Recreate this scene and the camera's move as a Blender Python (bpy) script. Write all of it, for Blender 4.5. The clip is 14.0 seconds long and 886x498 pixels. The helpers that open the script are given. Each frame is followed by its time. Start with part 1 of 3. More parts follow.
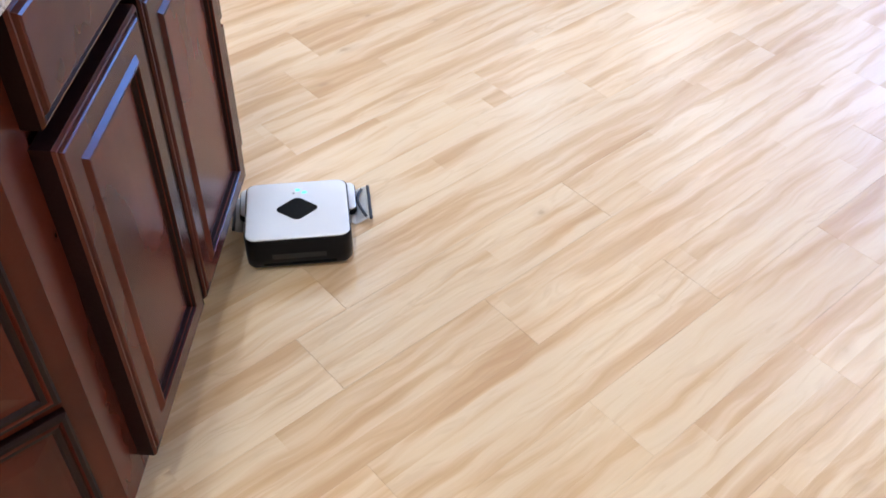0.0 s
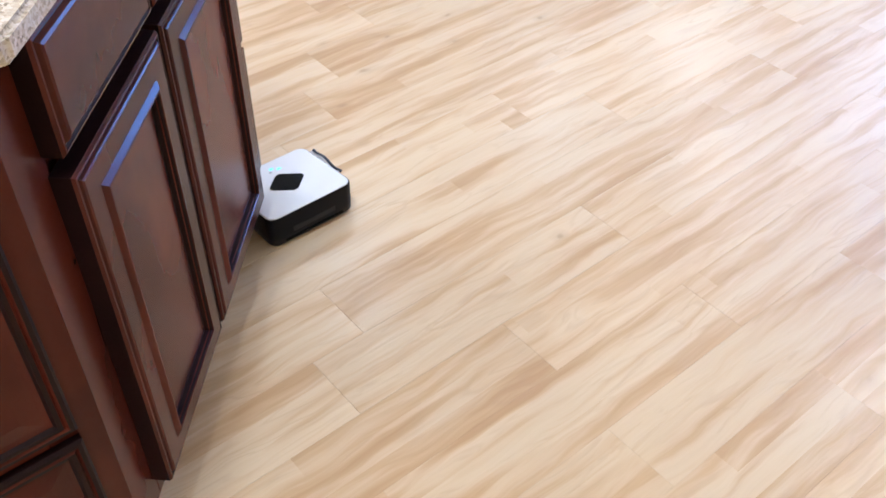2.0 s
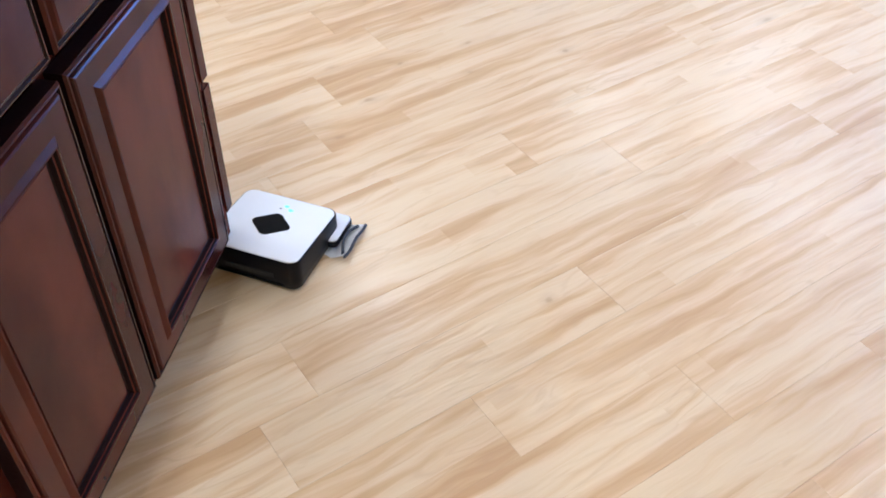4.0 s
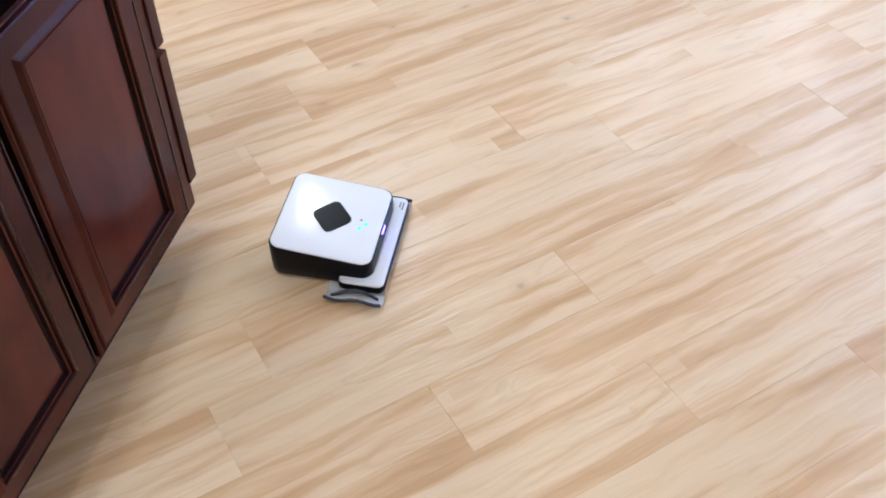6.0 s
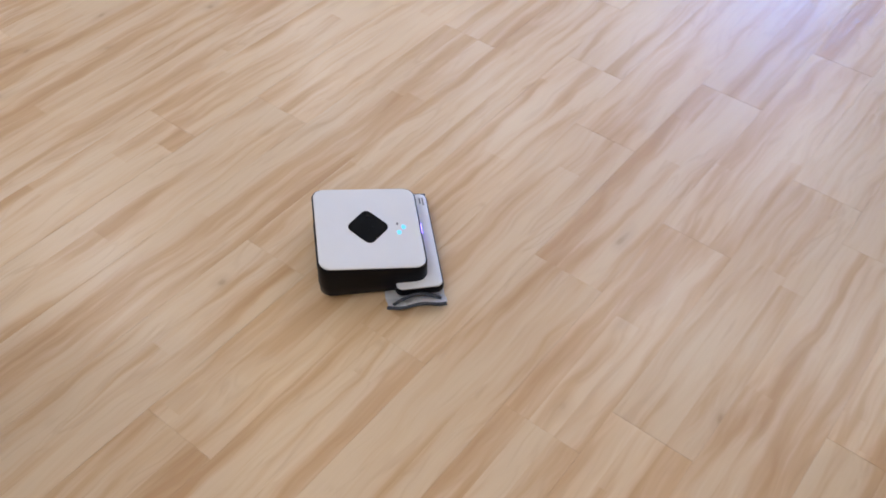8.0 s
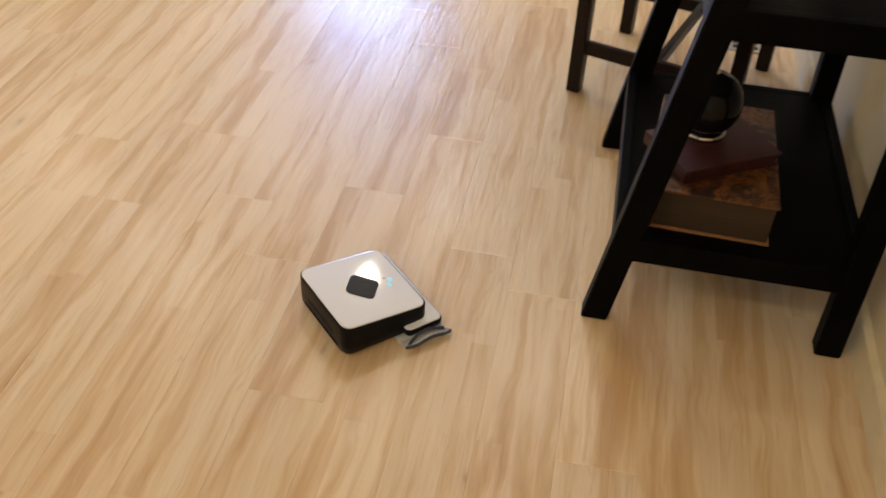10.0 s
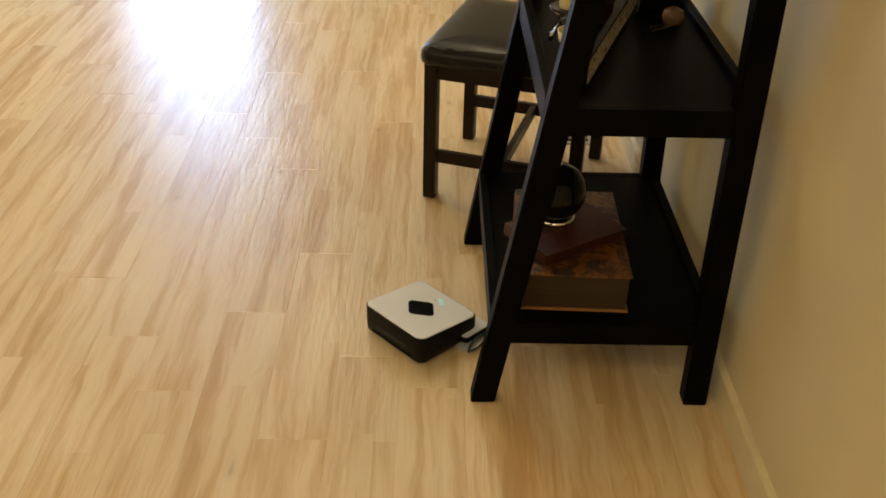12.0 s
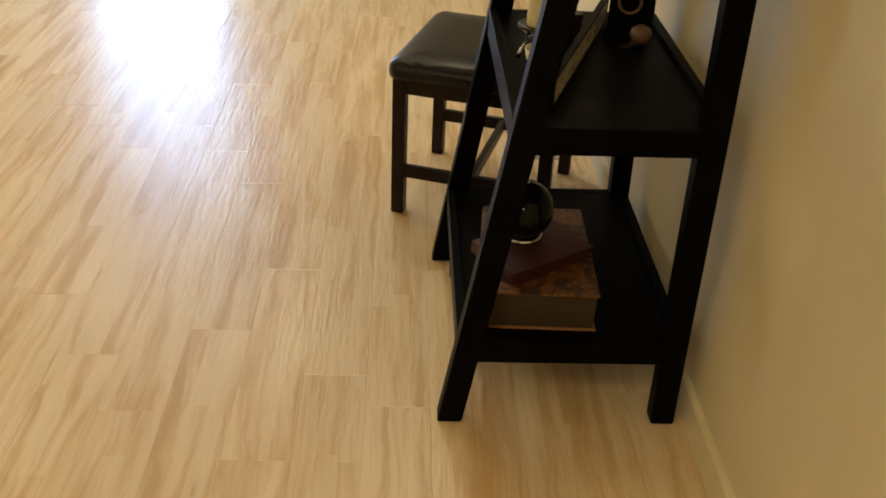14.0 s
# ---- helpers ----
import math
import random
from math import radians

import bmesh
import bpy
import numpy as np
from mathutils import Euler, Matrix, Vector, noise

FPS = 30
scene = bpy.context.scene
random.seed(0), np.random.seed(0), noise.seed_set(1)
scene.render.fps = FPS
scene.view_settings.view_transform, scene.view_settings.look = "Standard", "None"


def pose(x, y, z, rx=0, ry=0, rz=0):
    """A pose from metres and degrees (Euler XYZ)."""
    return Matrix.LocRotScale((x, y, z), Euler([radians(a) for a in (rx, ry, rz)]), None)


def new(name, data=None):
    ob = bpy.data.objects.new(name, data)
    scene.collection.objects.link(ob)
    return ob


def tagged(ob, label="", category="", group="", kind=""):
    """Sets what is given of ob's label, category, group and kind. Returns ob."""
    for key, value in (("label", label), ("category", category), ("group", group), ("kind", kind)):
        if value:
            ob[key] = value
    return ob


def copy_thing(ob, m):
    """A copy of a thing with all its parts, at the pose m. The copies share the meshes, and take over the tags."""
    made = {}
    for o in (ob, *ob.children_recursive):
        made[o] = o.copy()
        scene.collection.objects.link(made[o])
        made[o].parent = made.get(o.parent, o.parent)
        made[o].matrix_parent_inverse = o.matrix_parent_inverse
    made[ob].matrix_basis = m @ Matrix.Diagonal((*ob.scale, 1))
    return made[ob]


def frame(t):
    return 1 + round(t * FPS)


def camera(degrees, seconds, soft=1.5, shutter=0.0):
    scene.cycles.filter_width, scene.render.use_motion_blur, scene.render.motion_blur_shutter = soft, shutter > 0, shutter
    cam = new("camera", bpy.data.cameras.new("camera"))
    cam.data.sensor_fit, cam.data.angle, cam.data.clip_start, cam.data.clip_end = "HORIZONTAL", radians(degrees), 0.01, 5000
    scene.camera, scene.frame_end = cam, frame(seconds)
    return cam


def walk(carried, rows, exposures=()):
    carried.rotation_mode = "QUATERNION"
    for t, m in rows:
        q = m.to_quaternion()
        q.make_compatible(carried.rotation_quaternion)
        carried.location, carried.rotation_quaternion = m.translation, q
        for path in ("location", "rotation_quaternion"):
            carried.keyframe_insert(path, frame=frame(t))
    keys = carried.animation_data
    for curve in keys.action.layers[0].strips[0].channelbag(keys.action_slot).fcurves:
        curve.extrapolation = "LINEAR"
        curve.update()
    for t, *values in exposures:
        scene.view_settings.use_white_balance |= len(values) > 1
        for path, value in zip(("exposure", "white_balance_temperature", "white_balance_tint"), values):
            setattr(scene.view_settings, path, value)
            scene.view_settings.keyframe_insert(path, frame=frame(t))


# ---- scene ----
cam = camera(50.09, 14.0, soft=1.7, shutter=0.35)
PATH = [
    (0, pose(0.760, 0.782, 1.416, 45.65, -1.12, 49.15)),
    (0.5, pose(0.753, 0.782, 1.414, 45.77, -1.36, 49.15)),
    (1, pose(0.745, 0.791, 1.419, 45.97, -1.28, 49.22)),
    (1.5, pose(0.746, 0.793, 1.421, 46.36, -0.91, 49.76)),
    (2, pose(0.743, 0.791, 1.422, 46.55, -0.78, 50.18)),
    (2.5, pose(0.740, 0.815, 1.424, 46.30, -1.10, 50.77)),
    (3, pose(0.707, 0.892, 1.425, 45.79, -1.35, 51.79)),
    (3.2, pose(0.705, 0.925, 1.422, 46.55, -0.62, 52.40)),
    (5.3, pose(0.684, 1.209, 1.398, 43.61, -0.85, 61.35)),
    (5.5, pose(0.678, 1.210, 1.397, 43.39, -0.78, 60.99)),
    (6, pose(0.698, 1.234, 1.400, 43.23, -0.38, 59.23)),
    (6.5, pose(0.694, 1.235, 1.390, 42.79, -1.24, 55.80)),
    (7, pose(0.721, 1.257, 1.386, 42.64, -0.98, 50.31)),
    (7.5, pose(0.743, 1.275, 1.383, 42.48, -1.47, 44.05)),
    (8, pose(0.768, 1.301, 1.384, 42.76, -1.41, 37.92)),
    (8.5, pose(0.782, 1.316, 1.388, 43.60, -1.88, 31.86)),
    (9, pose(0.757, 1.300, 1.407, 44.84, -2.30, 24.92)),
    (9.2, pose(0.749, 1.293, 1.417, 45.48, -2.48, 22.02)),
    (11.3, pose(0.696, 1.119, 1.511, 56.84, -1.00, 0.72)),
    (11.5, pose(0.689, 1.108, 1.518, 57.10, -1.06, 0.32)),
    (12, pose(0.692, 1.113, 1.515, 57.34, -1.25, -0.18)),
    (12.5, pose(0.684, 1.123, 1.523, 57.23, -1.48, -0.69)),
    (13, pose(0.696, 1.127, 1.521, 57.62, -1.53, -0.69)),
    (13.5, pose(0.690, 1.131, 1.517, 57.96, -2.02, -0.80)),
    (14, pose(0.704, 1.141, 1.523, 57.90, -2.27, -1.54)),
]
EXPOSURES = [(0, -0.26, 6020, 11), (3.2, -0.26, 5970, 11), (5.3, -0.40, 6000, 11), (6.5, -0.50, 6050, 12), (7.5, -0.88, 6400, 14), (9.2, -1.02, 6600, 16), (11.3, -1.16, 16000, 5), (12.5, -1.32, 16500, 5), (14, -1.32, 16000, 5)]
walk(cam, PATH, EXPOSURES)

# ---- light: daylight from a glazed door at the end of the room, recessed ceiling lamps ----
world = bpy.data.worlds.new("sky")
scene.world = world
world.use_nodes = True
sky = world.node_tree.nodes.new("ShaderNodeTexSky")
sky.sky_type, sky.sun_disc = "NISHITA", False
sky.sun_elevation, sky.sun_rotation = radians(40), radians(20)
world.node_tree.links.new(sky.outputs[0], world.node_tree.nodes["Background"].inputs[0])
world.node_tree.nodes["Background"].inputs[1].default_value = 0.1

CEILING = 2.55
EAST, WEST, NORTH, SOUTH = 1.395, -4.6, 8.0, -2.2
DOOR_X0, DOOR_X1, DOOR_TOP = -1.6, -0.6, 2.40
# Unseen lamps; most spots even out the light, (0.6, 0.5) brightens the cabinet foot.
LAMP_SPOTS = [(-2.9, -0.9), (-2.9, 0.9), (-2.62, 2.93), (-2.9, 4.9), (-2.9, 6.3), (-1.6, -1.0), (-1.6, 0.97), (-1.75, 5.4), (-1.6, 6.8), (-0.12, -1.0), (-0.12, 0.97), (-0.12, 4.5), (-0.12, 6.3), (0.75, 4.9), (0.6, 0.5), (0.3, -0.9)]
LAMP_WATTS, LAMP_COLOUR = 17.8, (0.86, 0.93, 1.0)
WINDOW_WATTS, WINDOW_GLOW = 190.0, 12.0


def lamp(name, m, watts, colour, shape, sx, sy=0.1):
    d = bpy.data.lights.new(name, "AREA")
    d.energy, d.color, d.shape, d.size = watts, colour, shape, sx
    if shape == "RECTANGLE":
        d.size_y = sy
    ob = new(name, d)
    ob.matrix_world = m
    return ob


for lx, ly in LAMP_SPOTS:
    lamp("ceiling_lamp_light", pose(lx, ly, CEILING - 0.02), LAMP_WATTS, LAMP_COLOUR, "DISK", 0.10)
lamp("window_daylight", pose((DOOR_X0 + DOOR_X1) / 2, NORTH + 0.12, 1.2, -90, 0, 0), WINDOW_WATTS, (0.15, 0.36, 1.0), "RECTANGLE", 0.9, 2.2)


# ---- materials ----
class Nodes:
    """A short hand for node materials."""

    def __init__(self, name):
        self.mat = bpy.data.materials.new(name)
        self.mat.use_nodes = True
        self.tree = self.mat.node_tree
        self.bsdf = self.tree.nodes["Principled BSDF"]

    def node(self, kind, **values):
        n = self.tree.nodes.new("ShaderNode" + kind)
        for key, value in values.items():
            n.inputs[key.replace("_", " ")].default_value = value
        return n

    def link(self, a, b):
        self.tree.links.new(a, b)

    def set(self, **values):
        for key, value in values.items():
            self.bsdf.inputs[key.replace("_", " ")].default_value = value

    def ramp(self, fac, stops):
        r = self.tree.nodes.new("ShaderNodeValToRGB")
        el = r.color_ramp.elements
        while len(el) < len(stops):
            el.new(0.5)
        for e, (at, c) in zip(el, stops):
            e.position, e.color = at, (*c, 1)
        self.link(fac, r.inputs[0])
        return r.outputs[0]

    def math(self, op, a, b=0.5):
        m = self.tree.nodes.new("ShaderNodeMath")
        m.operation = op
        for i, v in enumerate((a, b)):
            if isinstance(v, (int, float)):
                m.inputs[i].default_value = v
            else:
                self.link(v, m.inputs[i])
        return m.outputs[0]

    def mix(self, fac, a, b, blend="MIX"):
        m = self.tree.nodes.new("ShaderNodeMix")
        m.data_type, m.blend_type = "RGBA", blend
        for sock, v in ((m.inputs[0], fac), (m.inputs[6], a), (m.inputs[7], b)):
            if isinstance(v, (int, float)):
                sock.default_value = v
            elif isinstance(v, tuple):
                sock.default_value = (*v, 1)
            else:
                self.link(v, sock)
        return m.outputs[2]

    def coords(self, scale=(1, 1, 1), random_shift=0.0, turn=0.0):
        tc = self.node("TexCoord")
        m = self.node("Mapping")
        m.inputs["Scale"].default_value = scale
        m.inputs["Rotation"].default_value = (0, 0, turn)
        out = tc.outputs["Object"]
        if random_shift:
            info = self.node("ObjectInfo")
            add = self.tree.nodes.new("ShaderNodeVectorMath")
            add.operation = "MULTIPLY_ADD"
            self.link(info.outputs["Random"], add.inputs[0])
            add.inputs[1].default_value = (random_shift, random_shift * 1.7, random_shift * 0.6)
            self.link(out, add.inputs[2])
            out = add.outputs[0]
        self.link(out, m.inputs["Vector"])
        return m.outputs[0]

    def noise(self, vec, scale, detail=4, rough=0.55, distort=0.0):
        n = self.node("TexNoise", Scale=scale, Detail=detail, Roughness=rough, Distortion=distort)
        self.link(vec, n.inputs["Vector"])
        return n.outputs[0]

    def bump(self, height, strength, distance):
        b = self.node("Bump", Strength=strength, Distance=distance)
        self.link(height, b.inputs["Height"])
        self.link(b.outputs[0], self.bsdf.inputs["Normal"])


def plain(name, colour, rough=0.5, metal=0.0, vary=0.12, scale=18.0, bump=0.15, spec=0.5, coat=0.0):
    m = Nodes(name)
    vec = m.coords()
    big, fine = m.noise(vec, scale, 3), m.noise(vec, scale * 9, 4)
    dark = tuple(c * (1 - vary) for c in colour)
    light = tuple(min(1, c * (1 + vary)) for c in colour)
    m.link(m.ramp(big, [(0.3, dark), (0.7, light)]), m.bsdf.inputs["Base Color"])
    m.link(m.math("ADD", m.math("MULTIPLY", fine, 0.14), rough - 0.07), m.bsdf.inputs["Roughness"])
    m.set(Metallic=metal, Specular_IOR_Level=spec, Coat_Weight=coat, Coat_Roughness=0.1)
    if bump:
        m.bump(fine, bump, 0.002)
    return m.mat


def floor_wood():
    """Printed light maple planks: three narrow strips to a plank, cut into short staves of uneven tone, with streaks, flame figure, grain and small knots."""
    m = Nodes("light_wood_laminate")
    info = m.node("ObjectInfo")
    obj = m.node("TexCoord").outputs["Object"]
    sep = m.node("SeparateXYZ")
    m.link(obj, sep.inputs[0])
    seed = m.math("MULTIPLY", info.outputs["Random"], 91.0)

    def white(x, y, z):
        comb = m.node("CombineXYZ")
        for i, v in enumerate((x, y, z)):
            if isinstance(v, (int, float)):
                comb.inputs[i].default_value = v
            else:
                m.link(v, comb.inputs[i])
        w = m.node("TexWhiteNoise")
        m.link(comb.outputs[0], w.inputs["Vector"])
        return w

    def moved(vec, by, amount):
        n = m.tree.nodes.new("ShaderNodeVectorMath")
        n.operation = "MULTIPLY_ADD"
        m.link(by, n.inputs[0])
        n.inputs[1].default_value = amount
        m.link(vec, n.inputs[2])
        return n.outputs[0]

    def stretched(vec, sx, sy):
        mp = m.node("Mapping")
        mp.inputs["Scale"].default_value = (sx, sy, 1)
        m.link(vec, mp.inputs["Vector"])
        return mp.outputs[0]

    cx = m.math("FLOOR", m.math("DIVIDE", m.math("ADD", sep.outputs[0], 0.078), 0.052), 0)
    stagger = white(cx, seed, 3.0)
    cy = m.math("FLOOR", m.math("ADD", m.math("MULTIPLY", sep.outputs[1], 0.85), m.math("MULTIPLY", stagger.outputs["Value"], 9.0)), 0)
    stave = white(cx, cy, seed)
    plank = white(seed, 1.0, 2.0)
    own = moved(obj, plank.outputs["Color"], (13, 17, 0))
    warp = m.node("TexNoise", Scale=1.0, Detail=2.0)
    m.link(stretched(own, 9, 4.5), warp.inputs["Vector"])
    bent = moved(own, warp.outputs["Color"], (0.046, 0.17, 0))
    strip = moved(bent, stave.outputs["Color"], (13, 17, 0))
    # broad tan bands that run on over the whole plank, and shorter ones that end with their stave
    streaks = m.noise(stretched(bent, 22, 1.5), 1.0, 4, 0.55, 0.35)
    bands = m.noise(stretched(strip, 15, 1.3), 1.0, 3, 0.5, 0.4)
    grain = m.noise(stretched(strip, 170, 5), 1.0, 3, 0.6)
    tone = m.math("ADD", m.math("ADD", m.math("MULTIPLY", streaks, 0.62), m.math("MULTIPLY", bands, 0.30)), m.math("MULTIPLY", m.math("SUBTRACT", stave.outputs["Value"], 0.2), 0.085))
    col = m.ramp(tone, [(0.36, (0.575, 0.345, 0.168)), (0.44, (0.665, 0.438, 0.238)), (0.485, (0.728, 0.520, 0.310)), (0.54, (0.765, 0.578, 0.368)), (0.64, (0.775, 0.598, 0.390))])
    # flame figure: fine darker lines that follow the contours of a slow noise
    flow = m.noise(stretched(strip, 13, 1.3), 1.0, 2, 0.45)
    rings = m.math("ABSOLUTE", m.math("SUBTRACT", m.math("FRACT", m.math("MULTIPLY", flow, 13.0), 0), 0.5), 0)
    lines = m.ramp(rings, [(0.03, (1, 1, 1)), (0.16, (0, 0, 0))])
    patch = m.ramp(m.noise(stretched(own, 8, 2.6), 1.0, 2), [(0.48, (0, 0, 0)), (0.64, (1, 1, 1))])
    col = m.mix(m.math("MULTIPLY", m.math("MULTIPLY", lines, patch), 0.30), col, (0.55, 0.345, 0.185))
    thin = m.ramp(m.noise(stretched(strip, 40, 4.5), 1.0, 3, 0.6, 0.9), [(0.57, (0, 0, 0)), (0.70, (1, 1, 1))])
    col = m.mix(m.math("MULTIPLY", thin, 0.30), col, (0.56, 0.350, 0.190))
    # small knots, in a few of the cells only, each with a shadowy halo
    vor = m.node("TexVoronoi", Scale=1.0)
    m.link(stretched(bent, 8.0, 4.2), vor.inputs["Vector"])
    some = m.ramp(vor.outputs["Color"], [(0.50, (0, 0, 0)), (0.56, (1, 1, 1))])
    knot = m.ramp(vor.outputs["Distance"], [(0.025, (1, 1, 1)), (0.07, (0.32, 0.32, 0.32)), (0.17, (0, 0, 0))])
    col = m.mix(m.math("MULTIPLY", m.math("MULTIPLY", knot, some), 0.62), col, (0.42, 0.245, 0.125))
    col = m.mix(0.06, col, m.ramp(grain, [(0.35, (0.50, 0.32, 0.17)), (0.6, (0.82, 0.66, 0.46))]))
    shade = m.ramp(plank.outputs["Value"], [(0.0, (0.95, 0.935, 0.91)), (0.45, (1.0, 1.0, 1.0)), (1.0, (1.04, 1.035, 1.02))])
    col = m.mix(1.0, col, shade, "MULTIPLY")
    m.link(col, m.bsdf.inputs["Base Color"])
    m.link(m.math("ADD", m.math("MULTIPLY", grain, 0.10), 0.20), m.bsdf.inputs["Roughness"])
    m.set(Specular_IOR_Level=0.22, Coat_Weight=0.75, Coat_Roughness=0.47)
    wave = m.noise(stretched(moved(obj, plank.outputs["Color"], (5, 7, 0)), 75, 7), 1.0, 2, 0.5, 0.4)
    relief_height = m.math("ADD", wave, m.math("MULTIPLY", grain, 0.15))
    m.bump(relief_height, 0.42, 0.003)
    coat_bump = m.node("Bump", Strength=0.6, Distance=0.003)
    m.link(relief_height, coat_bump.inputs["Height"])
    m.link(coat_bump.outputs[0], m.bsdf.inputs["Coat Normal"])
    return m.mat


def cabinet_wood(name, along=(14, 14, 1.1), tint=1.0):
    m = Nodes(name)
    vec = m.coords(along, 9)
    base = m.noise(vec, 0.55, 2, 0.4, 0.4)
    fine = m.noise(m.coords(tuple(a * 1.7 for a in along), 9), 1.0, 1)
    t = tint * 1.05
    col = m.ramp(base, [(0.28, (0.036 * t, 0.0078 * t, 0.0054 * t)), (0.5, (0.066 * t, 0.0140 * t, 0.0096 * t)), (0.72, (0.105 * t, 0.0240 * t, 0.0150 * t))])
    col = m.mix(0.10, col, m.ramp(fine, [(0.3, (0.030, 0.007, 0.004)), (0.7, (0.11, 0.026, 0.011))]))
    blotch = m.noise(m.coords((1, 1, 0.6), 9), 6.5, 4, 0.55, 0.4)
    col = m.mix(1.0, col, m.ramp(blotch, [(0.30, (0.70, 0.66, 0.70)), (0.5, (1.0, 0.95, 0.95)), (0.70, (1.25, 1.2, 1.15))]), "MULTIPLY")
    vor = m.node("TexVoronoi", Scale=1.0)
    m.link(m.coords((6.5, 6.5, 5.0), 5), vor.inputs["Vector"])
    knot = m.ramp(vor.outputs["Distance"], [(0.03, (1, 1, 1)), (0.075, (0, 0, 0))])
    col = m.mix(m.math("MULTIPLY", knot, 0.85), col, (0.018, 0.008, 0.006))
    m.link(col, m.bsdf.inputs["Base Color"])
    m.set(Specular_IOR_Level=0.14, Roughness=0.23)
    return m.mat


def granite():
    m = Nodes("speckled_granite")
    vec = m.coords()
    v = m.node("TexVoronoi", Scale=260.0)
    m.link(vec, v.inputs["Vector"])
    sep = m.ramp(v.outputs["Color"], [(0.15, (0.10, 0.075, 0.055)), (0.3, (0.42, 0.33, 0.24)), (0.6, (0.62, 0.53, 0.42)), (0.9, (0.75, 0.68, 0.58))])
    m.link(m.mix(m.noise(vec, 40, 3), sep, (0.50, 0.40, 0.30)), m.bsdf.inputs["Base Color"])
    m.set(Roughness=0.22)
    return m.mat


def marbled():
    m = Nodes("marbled_book_cloth")
    vec = m.coords()
    a = m.noise(vec, 20, 5, 0.68, 1.2)
    col = m.ramp(a, [(0.38, (0.012, 0.004, 0.002)), (0.47, (0.060, 0.017, 0.004)), (0.55, (0.20, 0.070, 0.014)), (0.60, (0.10, 0.026, 0.006)), (0.68, (0.016, 0.005, 0.003))])
    m.link(col, m.bsdf.inputs["Base Color"])
    m.set(Roughness=0.5)
    m.bump(a, 0.2, 0.001)
    return m.mat


def pages():
    m = Nodes("paper_page_edges")
    a = m.noise(m.coords((3, 3, 900)), 1.0, 2)
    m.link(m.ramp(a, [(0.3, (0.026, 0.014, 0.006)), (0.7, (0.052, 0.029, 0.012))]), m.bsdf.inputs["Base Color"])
    m.set(Roughness=0.85)
    return m.mat


def photo_print():
    m = Nodes("colour_print")
    vec = m.coords()
    a = m.noise(vec, 42, 4, 0.65, 0.6)
    col = m.ramp(a, [(0.36, (0.10, 0.20, 0.05)), (0.45, (0.60, 0.50, 0.20)), (0.51, (0.80, 0.76, 0.66)), (0.56, (0.45, 0.10, 0.05)), (0.63, (0.62, 0.68, 0.80))])
    m.link(col, m.bsdf.inputs["Base Color"])
    m.set(Roughness=0.25)
    return m.mat


def glow(name, colour, strength):
    m = Nodes(name)
    m.set(Base_Color=(*colour, 1), Emission_Color=(*colour, 1), Emission_Strength=strength, Roughness=0.4)
    return m.mat


def leather():
    m = Nodes("black_leather")
    vec = m.coords()
    v = m.node("TexVoronoi", Scale=420.0)
    m.link(vec, v.inputs["Vector"])
    n = m.noise(vec, 12, 3)
    m.link(m.ramp(n, [(0.3, (0.006, 0.0045, 0.004)), (0.7, (0.013, 0.010, 0.009))]), m.bsdf.inputs["Base Color"])
    m.set(Roughness=0.27, Specular_IOR_Level=0.24)
    m.bump(v.outputs["Distance"], 0.25, 0.0008)
    return m.mat


def wall_paint(name, colour):
    m = Nodes(name)
    vec = m.coords()
    fine, big = m.noise(vec, 160, 4), m.noise(vec, 1.4, 3)
    m.link(m.ramp(big, [(0.3, tuple(c * 0.94 for c in colour)), (0.7, tuple(c * 1.05 for c in colour))]), m.bsdf.inputs["Base Color"])
    m.set(Roughness=0.62, Specular_IOR_Level=0.4)
    m.bump(fine, 0.25, 0.002)
    return m.mat


M_FLOOR = floor_wood()
M_UNDER = plain("floor_underlay", (0.34, 0.22, 0.12), 0.8)
M_CAB = cabinet_wood("stained_alder_upright")
M_CAB_FLAT = cabinet_wood("stained_alder_level", (1.1, 14, 14))
M_CAB_PANEL = cabinet_wood("stained_alder_panel", (9, 9, 0.9), 1.12)
# glaze in the grooves; the same dark paints shade on the fronts' outer sides
M_GLAZE_SHADE = plain("dark_groove_glaze_and_side_shade", (0.014, 0.004, 0.004), 0.45, spec=0.12)
M_TOE = plain("dark_toe_board", (0.03, 0.014, 0.010), 0.6)
M_GRANITE = granite()
M_WALL = wall_paint("tan_wall_paint", (0.70, 0.58, 0.375))
# walls out of view, paler than the tan one to give neutral fill light
M_WALL_PALE = wall_paint("pale_bounce_wall_paint", (0.70, 0.67, 0.60))
M_CEIL = wall_paint("white_ceiling_paint", (0.80, 0.78, 0.74))
# wall paint made paler, so the baseboard's lit top edge stands out
M_TRIM = plain("lit_edge_trim_paint", (0.74, 0.62, 0.40), 0.4, vary=0.05)
M_WHITE = plain("glossy_white_plastic", (0.82, 0.83, 0.84), 0.085, vary=0.01, bump=0.0)
M_PADW = plain("satin_pale_plastic", (0.76, 0.77, 0.80), 0.3, vary=0.03, bump=0.0)
M_BLACK = plain("black_plastic", (0.004, 0.004, 0.006), 0.34, vary=0.15, bump=0.03, spec=0.14)
M_GLOSSBLACK = plain("glossy_black_plastic", (0.004, 0.004, 0.004), 0.25, bump=0.0, spec=0.08)
M_RUBBER = plain("black_rubber", (0.016, 0.016, 0.016), 0.75)
M_CLOTH = plain("white_microfibre_cloth", (0.86, 0.86, 0.88), 0.9, vary=0.05, scale=60, bump=0.15)
M_HEM = plain("dark_grey_cloth_hem", (0.05, 0.055, 0.07), 0.85, bump=0.5)
